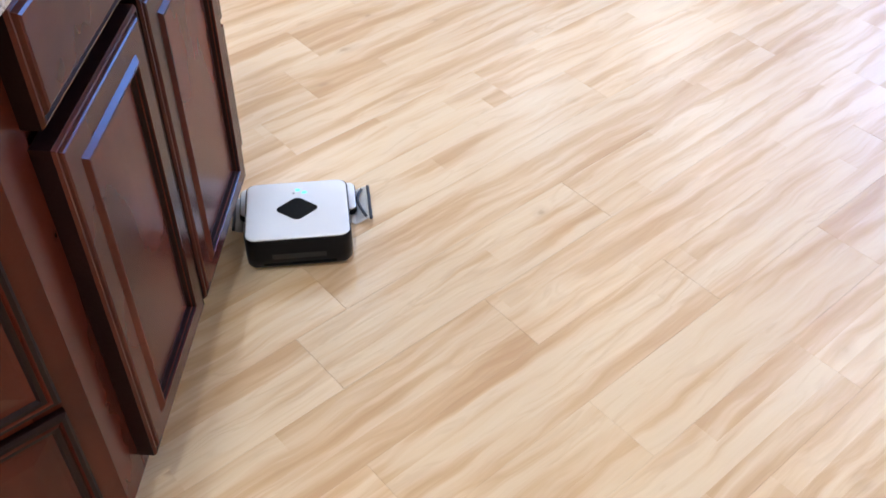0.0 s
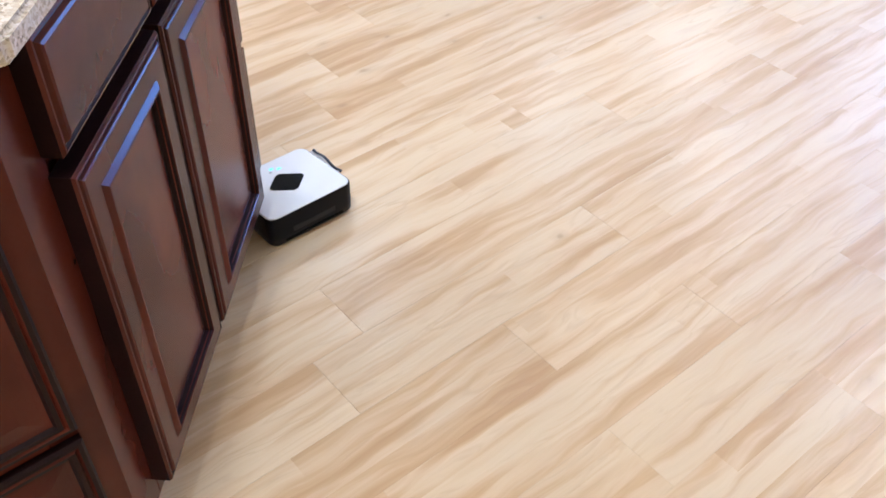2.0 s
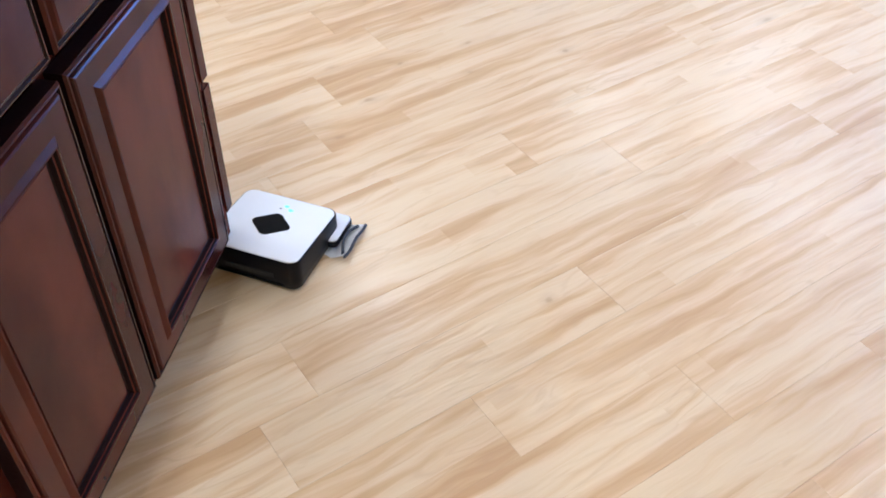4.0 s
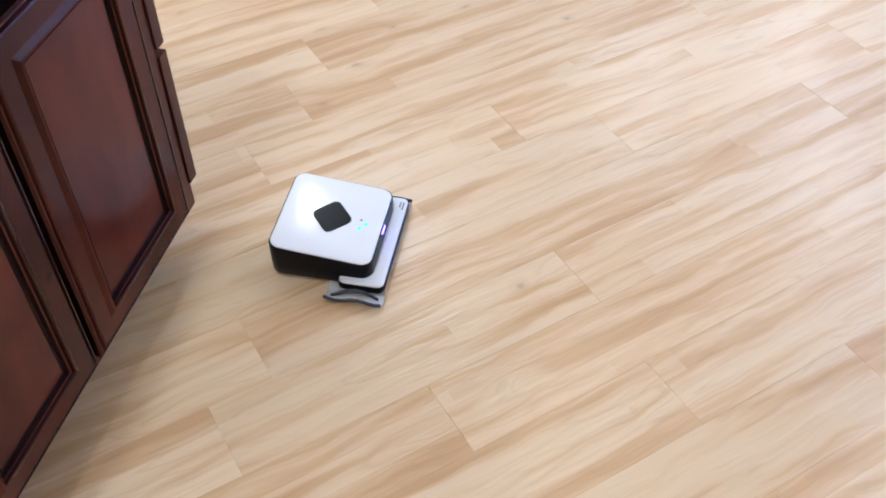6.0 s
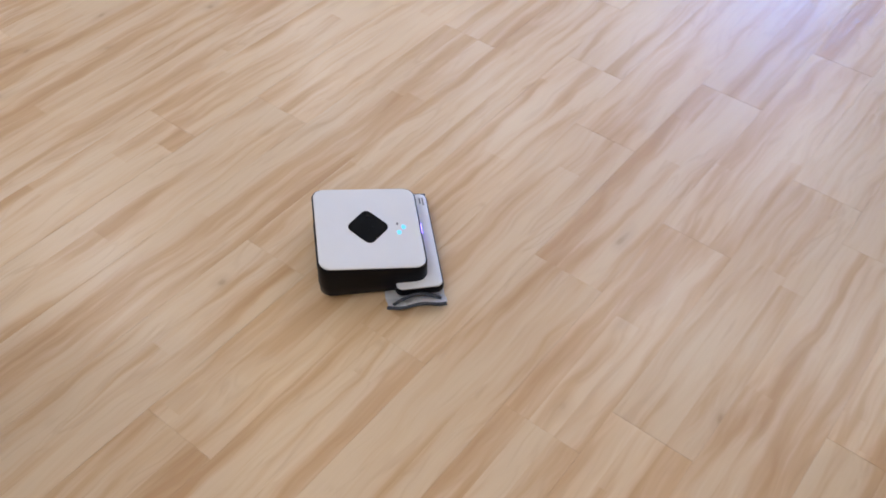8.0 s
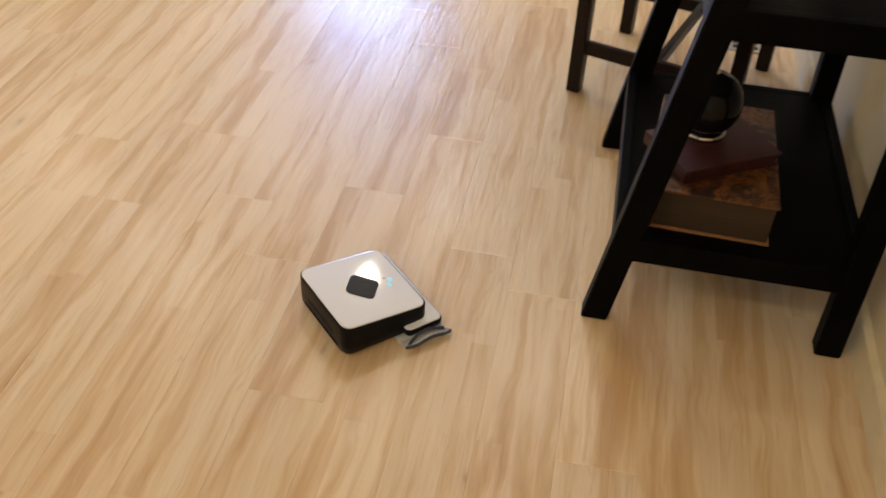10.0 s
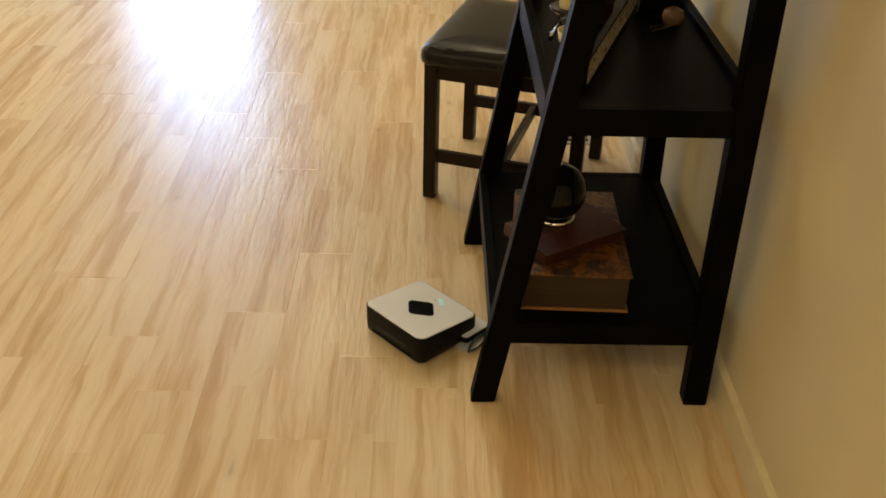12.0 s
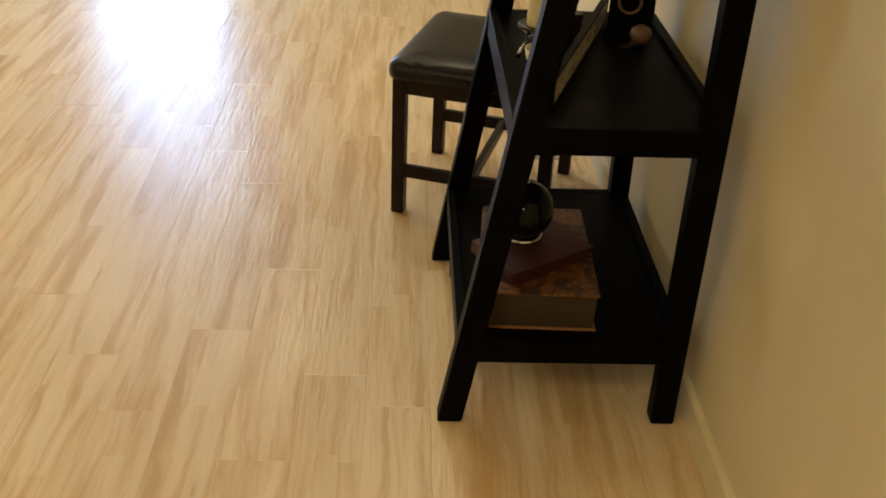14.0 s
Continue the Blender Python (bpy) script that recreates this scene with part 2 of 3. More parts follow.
M_PRINTGREY = plain("grey_print", (0.20, 0.20, 0.22), 0.5, bump=0.0)
M_LED = glow("blue_indicator_light", (0.10, 0.62, 1.0), 1.5)
M_LEDSIDE = glow("violet_blue_front_light", (0.16, 0.10, 1.0), 25.0)
M_SHELF = plain("black_painted_wood", (0.0030, 0.0024, 0.0024), 0.42, vary=0.3, scale=9, bump=0.0, spec=0.03)
M_STOOL = plain("espresso_stained_wood", (0.012, 0.0042, 0.0028), 0.34, vary=0.35, scale=14, bump=0.08, spec=0.2)
M_LEATHER = leather()
M_MARBLED, M_PAGES, M_PRINT = marbled(), pages(), photo_print()
M_REDBOOK = plain("dark_red_book_cloth", (0.046, 0.006, 0.004), 0.55, vary=0.3, scale=30, bump=0.3)
M_TANBOOK = plain("tan_book_edge", (0.30, 0.13, 0.05), 0.5, vary=0.2)
M_GLASSBALL = plain("black_glazed_ceramic", (0.005, 0.004, 0.005), 0.10, bump=0.0, spec=0.2)
M_SILVER = plain("polished_nickel", (0.62, 0.60, 0.57), 0.16, metal=1.0, vary=0.05, bump=0.0)
M_DARKMETAL = plain("dark_bronze_metal", (0.05, 0.04, 0.035), 0.3, metal=0.9, vary=0.2)
M_CANDLE = plain("cream_candle_wax", (0.72, 0.60, 0.36), 0.5, vary=0.06)
M_GOURD = plain("brown_glazed_wood", (0.17, 0.085, 0.045), 0.45, vary=0.25)
M_VENT = plain("grey_enamel", (0.42, 0.40, 0.36), 0.45)
M_LAMPGLOW = glow("frosted_lamp_lens", (1.0, 0.88, 0.72), 6.0)
M_SKYGLOW = glow("bright_overcast_daylight", (0.20, 0.42, 1.0), WINDOW_GLOW)


# ---- mesh helpers ----
def part(name, bm, material, parent=None, label="", smooth=False):
    me = bpy.data.meshes.new(name)
    bmesh.ops.recalc_face_normals(bm, faces=bm.faces)
    bm.to_mesh(me)
    bm.free()
    me.materials.append(material)
    if material in (M_CAB, M_CAB_PANEL, M_CAB_FLAT):
        me.materials.append(M_GLAZE_SHADE)
    if smooth:
        for p in me.polygons:
            p.use_smooth = True
    ob = new(name, me)
    if parent is not None:
        ob.parent = parent
    if label:
        ob["label"] = label
    return ob


def thing(name, m, label, category, group="", kind=""):
    ob = new(name)
    ob.matrix_world = m
    ob.empty_display_size = 0.05
    return tagged(ob, label, category, group, kind)


def box(x0, x1, y0, y1, z0, z1, bevel=0.0, seg=2, bm=None):
    own = bmesh.new()
    vs = [own.verts.new((x, y, z)) for z in (z0, z1) for y in (y0, y1) for x in (x0, x1)]
    for f in ((0, 2, 3, 1), (4, 5, 7, 6), (0, 1, 5, 4), (2, 6, 7, 3), (0, 4, 6, 2), (1, 3, 7, 5)):
        own.faces.new([vs[i] for i in f])
    if bevel:
        bmesh.ops.bevel(own, geom=own.edges[:], offset=bevel, segments=seg, affect="EDGES", profile=0.6)
    if bm is None:
        return own
    return merge(bm, own)


def merge(bm, other, m=None):
    me = bpy.data.meshes.new("tmp")
    if m is not None:
        other.transform(m)
    other.to_mesh(me)
    other.free()
    bm.from_mesh(me)
    bpy.data.meshes.remove(me)
    return bm


def beam(a, b, wx, wy, bevel=0.003):
    """A square bar from a to b, with level ends."""
    bm = bmesh.new()
    rings = []
    for p in (a, b):
        rings.append([bm.verts.new((p[0] + sx * wx / 2, p[1] + sy * wy / 2, p[2])) for sx, sy in ((-1, -1), (1, -1), (1, 1), (-1, 1))])
    bm.faces.new(rings[0][::-1])
    bm.faces.new(rings[1])
    for i in range(4):
        j = (i + 1) % 4
        bm.faces.new((rings[0][i], rings[0][j], rings[1][j], rings[1][i]))
    if bevel:
        bmesh.ops.bevel(bm, geom=bm.edges[:], offset=bevel, segments=2, affect="EDGES")
    return bm


def rounded_outline(w, d, r, n=8):
    pts = []
    for cx, cy, a0 in ((w / 2 - r, d / 2 - r, 0), (-w / 2 + r, d / 2 - r, 90), (-w / 2 + r, -d / 2 + r, 180), (w / 2 - r, -d / 2 + r, 270)):
        for i in range(n + 1):
            a = radians(a0 + 90 * i / n)
            pts.append((cx + r * math.cos(a), cy + r * math.sin(a)))
    return pts


def stack(loops, cap_low=True, cap_high=True):
    """Joins closed loops of equal count, from the lowest to the highest."""
    bm = bmesh.new()
    rings = [[bm.verts.new(p) for p in loop] for loop in loops]
    n = len(rings[0])
    for a, b in zip(rings, rings[1:]):
        for i in range(n):
            j = (i + 1) % n
            bm.faces.new((a[i], a[j], b[j], b[i]))
    if cap_low:
        bm.faces.new(rings[0][::-1])
    if cap_high:
        bm.faces.new(rings[-1])
    return bm


def slab(w, d, r, levels, n=8, cx=0.0, cy=0.0):
    """A rounded slab: levels are (z, inset)."""
    return stack([[(x + cx, y + cy, z) for x, y in rounded_outline(w - 2 * i, d - 2 * i, max(r - i, 0.002), n)] for z, i in levels])


def lathe(profile, n=28):
    """A turned body: profile is (radius, z) from low to high."""
    return stack([[(r * math.cos(2 * math.pi * i / n), r * math.sin(2 * math.pi * i / n), z) for i in range(n)] for r, z in profile])


def relief(w, h, profile, out=-1.0, dark=()):
    """A panel in the plane y = 0 that rises towards -y: profile is (inset, height) from the rim to the middle."""
    bm = bmesh.new()
    rings = []
    for inset, height in profile:
        x, z = w / 2 - inset, h / 2 - inset
        rings.append([bm.verts.new((sx * x, out * height, sz * z)) for sx, sz in ((-1, -1), (1, -1), (1, 1), (-1, 1))])
    for k, (a, b) in enumerate(zip(rings, rings[1:])):
        for i in range(4):
            j = (i + 1) % 4
            bm.faces.new((a[i], a[j], b[j], b[i])).material_index = 1 if k in dark else 0
    bm.faces.new(rings[0][::-1])
    bm.faces.new(rings[-1])
    return bm


def tube(points, r, n=8):
    """A round rod along points."""
    loops = []
    pts = [Vector(p) for p in points]
    for i, p in enumerate(pts):
        t = (pts[min(i + 1, len(pts) - 1)] - pts[max(i - 1, 0)]).normalized()
        q = t.to_track_quat("Z", "Y")
        loops.append([tuple(p + q @ Vector((r * math.cos(2 * math.pi * k / n), r * math.sin(2 * math.pi * k / n), 0))) for k in range(n)])
    return stack(loops)


# ---- the room ----
def wall(name, x0, x1, y0, y1, z0=0.0, z1=CEILING, label="unseen wall, pale cream to add neutral fill light", paint=None):
    return tagged(part(name, box(x0, x1, y0, y1, z0, z1), paint or M_WALL_PALE), label, "wall", kind="structure")


def build_room():
    wall("wall_east", EAST, EAST + 0.15, SOUTH - 0.15, NORTH + 0.15, label="smooth tan painted wall beside the black shelf", paint=M_WALL)
    wall("wall_west", WEST - 0.15, WEST, SOUTH - 0.15, NORTH + 0.15)
    wall("wall_south", WEST, EAST, SOUTH - 0.15, SOUTH)
    north = wall("wall_north", WEST, DOOR_X0, NORTH, NORTH + 0.15)
    part("wall_piece", box(DOOR_X1, EAST, NORTH, NORTH + 0.15, 0, CEILING), M_WALL_PALE, north)
    part("lintel", box(DOOR_X0, DOOR_X1, NORTH, NORTH + 0.15, DOOR_TOP, CEILING), M_WALL_PALE, north)
    tagged(part("ceiling", box(WEST - 0.15, EAST + 0.15, SOUTH - 0.15, NORTH + 0.15, CEILING, CEILING + 0.12), M_CEIL), "flat white painted ceiling", "ceiling", kind="structure")
    # baseboard: a board with a rounded top
    prof = [(0, 0), (-0.016, 0), (-0.016, 0.082), (-0.0145, 0.086), (-0.011, 0.088), (0, 0.0905)]
    bm = stack([[(EAST + x, y, z) for x, z in prof] for y in (SOUTH, NORTH)])
    tagged(part("baseboard", bm, M_TRIM), "painted baseboard along the tan wall, paler for its lit edge", "baseboard", kind="structure")
    # glazed outer door at the end of the room
    door = tagged(thing("door_1", pose(0, 0, 0), "white framed glazed outer door full of daylight", "door"), kind="structure")
    w = 0.06
    for a in (box(DOOR_X0, DOOR_X0 + w, NORTH + 0.03, NORTH + 0.08, 0.0, DOOR_TOP, 0.004), box(DOOR_X1 - w, DOOR_X1, NORTH + 0.03, NORTH + 0.08, 0.0, DOOR_TOP, 0.004)):
        part("door_stile", a, M_CEIL, door)
    for z0, z1 in ((0.0, 0.10), (DOOR_TOP - 0.06, DOOR_TOP)):
        part("door_rail", box(DOOR_X0 + w, DOOR_X1 - w, NORTH + 0.03, NORTH + 0.08, z0, z1, 0.004), M_CEIL, door)
    tagged(part("backdrop", box(DOOR_X0 - 2.0, DOOR_X1 + 2.0, NORTH + 1.6, NORTH + 1.62, -0.5, 3.5), M_SKYGLOW), "bright overcast daylight outside", "backdrop", kind="structure")


def build_ceiling_lights():
    first = None
    for lx, ly in LAMP_SPOTS:
        m = pose(lx, ly, CEILING)
        if first is None:
            first = thing("recessed_light", m, "round white flush ceiling light, out of view, switched on", "ceiling light", "recessed ceiling lights")
            part("trim_ring", lathe([(0.085, -0.004), (0.085, 0.0), (0.060, 0.0), (0.060, -0.004)]), M_CEIL, first)
            part("lens", lathe([(0.056, -0.003), (0.057, 0.0)]), M_LAMPGLOW, first, "glowing frosted lens")
        else:
            copy_thing(first, m)


# ---- the island cabinet, in its own axes: x along its front, -y out of its front ----
CAB = pose(0, 0, 0, 0, 0, 136)
DOOR_PROFILE = [(0, 0), (0, 0.026), (0.003, 0.03), (0.006, 0.0305), (0.008, 0.0265), (0.0095, 0.0265), (0.012, 0.0315), (0.015, 0.033), (0.048, 0.033), (0.056, 0.0385), (0.059, 0.039), (0.061, 0.0375), (0.0625, 0.033), (0.066, 0.0325), (0.068, 0.026), (0.073, 0.0245), (0.075, 0.027), (0.077, 0.027)]
DRAWER_PROFILE = [(0, 0), (0, 0.025), (0.004, 0.029), (0.007, 0.0295), (0.01, 0.026), (0.012, 0.0265), (0.016, 0.0315), (0.02, 0.033)]
SIDE_PROFILE = [(0, 0), (0, 0.010), (0.004, 0.014), (0.010, 0.0145), (0.013, 0.011), (0.016, 0.0145), (0.022, 0.0145), (0.026, 0.009), (0.034, 0.009), (0.06, 0.0135), (0.062, 0.0135)]


def fluted(w, h, prof, split):
    """Splits a relief into its frame (outer loops) and its field (inner loops)."""
    # loop 0 is the outer side, darkened as shade; 3 and 4 are glazed groove
    outer = relief(w, h, prof[: split + 1], dark=(0, 3, 4))
    faces = [f for f in outer.faces if len(f.verts) == 4 and all(abs(v.co.y + prof[split][1]) < 1e-7 for v in f.verts)]
    top = max(faces, key=lambda f: f.calc_area())
    bmesh.ops.delete(outer, geom=[top], context="FACES_ONLY")
    i0 = prof[split][0]
    inner = relief(w - 2 * i0, h - 2 * i0, [(a - i0, b) for a, b in prof[split:]], dark=(0, 2, 3))
    back = [f for f in inner.faces if len(f.verts) == 4 and all(abs(v.co.y + prof[split][1]) < 1e-7 for v in f.verts)]
    if prof[split][1] != prof[-1][1] and back:
        bmesh.ops.delete(inner, geom=[max(back, key=lambda f: f.calc_area())], context="FACES_ONLY")
    return outer, inner


def cabinet_door(cab, x0, x1, z0, z1, y, split=11):
    outer, inner = fluted(x1 - x0, z1 - z0, DOOR_PROFILE, split)
    m = pose((x0 + x1) / 2, y, (z0 + z1) / 2)
    outer.transform(m)
    inner.transform(m)
    door = part("door", outer, M_CAB, cab)
    part("raised_panel", inner, M_CAB_PANEL, door)
    return door


def build_cabinet():
    cab = thing("island_cabinet", CAB, "dark red-brown stained wooden island cabinet with raised-panel doors", "cabinet")
    xa, xb, yf, yb, zb, zt = 0.730, 1.565, -0.592, 0.03, 0.089, 0.940
    part("carcass", box(xa + 0.02, xb - 0.02, yf + 0.02, yb, zb + 0.004, zt - 0.002), M_CAB, cab)
    part("toe_kick", box(xa + 0.06, xb - 0.06, yf + 0.085, yb - 0.06, 0.0, zb), M_TOE, cab, "dark recessed toe board")
    # face frame
    for x0, x1 in ((xa, 0.815), (1.118, 1.158), (1.482, xb)):
        part("frame_stile", box(x0, x1, yf, yf + 0.02, zb, zt, 0.0015), M_CAB, cab)
    for x0, x1 in ((0.815, 1.118), (1.158, 1.482)):
        for z0, z1 in ((zb, 0.150), (0.730, 0.785), (0.905, zt)):
            set_back = 0.016 if 0.7 < z0 < 0.8 else 0.0
            part("frame_rail", box(x0, x1, yf + set_back, yf + 0.02, z0, z1, 0.0015), M_CAB_FLAT, cab)
    for x0, x1 in ((0.808, 1.130), (1.143, 1.494)):
        cabinet_door(cab, x0, x1, 0.137, 0.743, yf)
        # drawer sides (0) get painted shade, the groove (3, 4) its glaze
        front = relief(x1 - x0, 0.152, DRAWER_PROFILE, dark=(0, 3, 4))
        front.transform(pose((x0 + x1) / 2, yf, 0.847))
        part("drawer_front", front, M_CAB_FLAT, cab)
    # far end, facing +x: two overlaid fronts, one above the other
    for z0, z1 in ((0.146, 0.437), (0.453, 0.905)):
        bm = relief(0.58, z1 - z0, DOOR_PROFILE)
        bm.transform(pose(xb - 0.004, -0.596 + 0.29, (z0 + z1) / 2, 0, 0, 90))
        part("far_front", bm, M_CAB, cab)
    part("far_side", box(xb - 0.022, xb - 0.002, yf + 0.02, yb, zb, zt), M_CAB, cab)
    part("near_side", box(xa, xa + 0.02, yf + 0.02, yb, zb, zt), M_CAB, cab)


def prism(points, z0, z1, bevel=0.0):
    bm = stack([[(x, y, z) for x, y in points] for z in (z0, z1)])
    if bevel:
        bmesh.ops.bevel(bm, geom=bm.edges[:], offset=bevel, segments=3, affect="EDGES")
    return bm


def build_side_cabinet():
    """The run that meets the island at an obtuse corner and faces the room squarely."""
    side = thing("side_cabinet", pose(-0.113, 0, 0, 0, 0, 90), "dark red-brown stained wooden cabinet run with raised panels", "cabinet")
    zb, zt = 0.089, 0.940
    body = prism([(-0.80, 0.02), (0.905, 0.02), (0.485, 0.43), (-0.80, 0.43)], zb + 0.003, zt - 0.002)
    part("carcass", body, M_CAB, side)
    part("toe_kick", box(-0.78, 0.80, 0.085, 0.10, 0.0, zb), M_TOE, side, "dark recessed toe board")
    part("frame_stile", box(0.868, 0.939, 0.0, 0.02, zb, zt, 0.0015), M_CAB, side)
    part("frame_stile", box(0.350, 0.395, 0.0, 0.02, zb, zt, 0.0015), M_CAB, side)
    for z0, z1 in ((zb, 0.11), (0.380, 0.425), (0.905, zt)):
        part("frame_rail", box(0.395, 0.868, 0.0, 0.02, z0, z1, 0.0015), M_CAB_FLAT, side)
    for z0, z1, name in ((0.098, 0.394, "lower_front"), (0.414, 0.915, "upper_front")):
        front = relief(0.55, z1 - z0, SIDE_PROFILE, dark=(0, 1, 2, 5, 6))
        front.transform(pose(0.631, 0.0, (z0 + z1) / 2))
        part(name, front, M_CAB_PANEL, side)
    part("far_frame", box(-0.80, 0.350, 0.0, 0.02, zb, zt), M_CAB, side)


def build_countertop():
    u, n = (math.cos(radians(136)), math.sin(radians(136))), (math.sin(radians(136)), -math.cos(radians(136)))

    def un(a, b):
        return (a * u[0] + b * n[0], a * u[1] + b * n[1])

    top = thing("countertop", pose(0, 0, 0), "speckled beige granite countertop on the dark cabinets", "countertop")
    pts = [un(1.590, 0.640), (-0.075, 0.972), (-0.075, -0.83), (-0.58, -0.83), (-0.58, 0.46), un(1.590, -0.06)]
    part("slab", prism(pts, 0.942, 0.974, 0.006), M_GRANITE, top)


# ---- the floor-mopping robot: x ahead, z up ----
def sloped(bm):
    """The robot's shell is a low wedge: it falls by six degrees towards its front."""
    for v in bm.verts:
        v.co.z *= 1 - 1.364 * v.co.x
    return bm


def build_robot():
    bot = thing("robot_mop", pose(-0.544, 1.537, 0), "square white and black floor-mopping robot with a cloth pad", "robot mop")
    lf, ll = 0.205, 0.2185
    body = slab(lf, ll, 0.024, [(0.006, 0.006), (0.012, 0.001), (0.030, 0.0), (0.0720, 0.0), (0.0738, 0.0006), (0.0744, 0.0014)])
    part("lower_body", sloped(body), M_BLACK, bot, "matt black lower shell", True)
    cover = slab(lf, ll, 0.025, [(0.0740, 0.0034), (0.0750, 0.0029), (0.0760, 0.0031), (0.0767, 0.0042), (0.0770, 0.0068), (0.0772, 0.012), (0.0774, 0.05)], 10)
    part("top_cover", sloped(cover), M_WHITE, bot, "glossy white top cover", True)
    # rounded lozenge handle plate in the middle of the cover
    pts = rounded_outline(0.061, 0.061, 0.012, 6)
    c45 = math.cos(radians(45))
    lozenge = stack([[((x - y) * c45 * s * 1.0, (x + y) * c45 * s * 1.12, z) for x, y in pts] for z, s in ((0.0768, 1.0), (0.0782, 1.0), (0.0786, 0.96))])
    part("handle_plate", sloped(lozenge), M_GLOSSBLACK, bot, "black rounded diamond button plate")
    for x, y in ((0.068, -0.002), (0.058, -0.016)):
        d = slab(0.008, 0.011, 0.0038, [(0.0772, 0.0), (0.0779, 0.0003)], 4, x, y)
        part("indicator_light", sloped(d), M_LED, bot, "lit pale blue indicator")
    part("power_mark", sloped(slab(0.005, 0.006, 0.0022, [(0.0772, 0.0), (0.0777, 0.0003)], 4, 0.057, 0.007)), M_PRINTGREY, bot, "small grey printed mark")
    part("front_light", sloped(box(lf / 2 - 0.001, lf / 2 + 0.0012, -0.012, 0.012, 0.0675, 0.0705, 0.0006)), M_LEDSIDE, bot, "violet-blue glowing strip")
    # side and rear recesses with the wheels
    for s in (-1, 1):
        w = lathe([(0.020, -0.007), (0.024, -0.005), (0.024, 0.005), (0.020, 0.007)], 24)
        w.transform(pose(-0.03, s * 0.085, 0.024, 90, 0, 0))
        part("wheel", w, M_RUBBER, bot, "black rubber wheel", True)
    part("rear_slot", box(-lf / 2 - 0.0015, -lf / 2 + 0.004, -0.055, 0.055, 0.034, 0.047, 0.001), M_RUBBER, bot, "dark slot in the rear")
    part("rear_skirt", box(-lf / 2 - 0.001, -lf / 2 + 0.01, -0.075, 0.075, 0.016, 0.022, 0.001), M_GLOSSBLACK, bot)
    # pad holder under the front, wider than the body
    px, pw, pd = 0.084, 0.254, 0.092
    pad = part("pad_holder", slab(pd, pw, 0.014, [(0.012, 0.002), (0.016, 0.0), (0.026, 0.0), (0.0285, 0.001)], 8, px, 0), M_BLACK, bot, "black pad holder base", True)
    part("pad_cover", slab(pd - 0.004, pw - 0.004, 0.013, [(0.0285, 0.0), (0.0305, 0.0005), (0.0315, 0.003)], 8, px, 0), M_PADW, pad, "pale grey plastic pad cover", True)
    for i, (x, w) in enumerate(((0.120, 0.022), (0.114, 0.016))):
        part("print_bar", box(x - 0.0015, x + 0.0015, 0.112 - w, 0.112, 0.0315, 0.0318), M_PRINTGREY, pad)
    # the wiping cloth: a thin wavy sheet under the holder with turned-up dark hems
    bm = bmesh.new()
    nx, ny = 10, 36
    x0, x1, y0, y1 = px - 0.066, px + 0.046, -0.155, 0.140
    grid = []
    for j in range(ny + 1):
        y = y0 + (y1 - y0) * j / ny
        row = []
        for i in range(nx + 1):
            x = x0 + (x1 - x0) * i / nx
            over = max(0.0, abs(y) - 0.121) / 0.028
            z = 0.004 + 0.014 * over ** 1.5 * (0.75 + 0.25 * math.sin(i * 0.95 + (1.0 if y > 0 else 2.4)))
            if abs(y) < 0.121:
                z = 0.009
            row.append(bm.verts.new((x + 0.004 * over * math.sin(j * 0.7), y, z)))
        grid.append(row)
    for a, b in zip(grid, grid[1:]):
        for i in range(nx):
            bm.faces.new((a[i], a[i + 1], b[i + 1], b[i]))
    bmesh.ops.solidify(bm, geom=bm.faces[:], thickness=0.0035)
    cloth = part("cloth", bm, M_CLOTH, bot, "white microfibre cloth with dark hem")
    for s in (-1, 1):
        edge, fold = [], []
        for i in range(nx + 1):
            x = x0 + (x1 - x0) * i / nx
            lift = 0.75 + 0.25 * math.sin(i * 0.95 + (1.0 if s > 0 else 2.4))
            edge.append((x, 0.1405 if s > 0 else -0.1555, 0.006 + (0.008 if s > 0 else 0.014) * lift))
            fold.append((x0 + 0.012 + (x1 - x0 - 0.02) * i / nx, s * (0.146 - 0.016 * math.sin(i / nx * 2.8)), 0.013 + 0.006 * math.sin(i / nx * math.pi)))
        part("hem", tube(edge, 0.0036, 6), M_HEM, cloth, "dark grey stitched hem", True)
        if s < 0:
            part("fold", tube(fold, 0.0034, 6), M_HEM, cloth, "dark folded edge", True)
    return bot


# ---- the black ladder-frame shelf ----
SH_Y0, SH_Y1, LEAN = 2.805, 3.545, 0.160


def lean_x(z, off=0.0):
    return 0.795 + LEAN * z + off


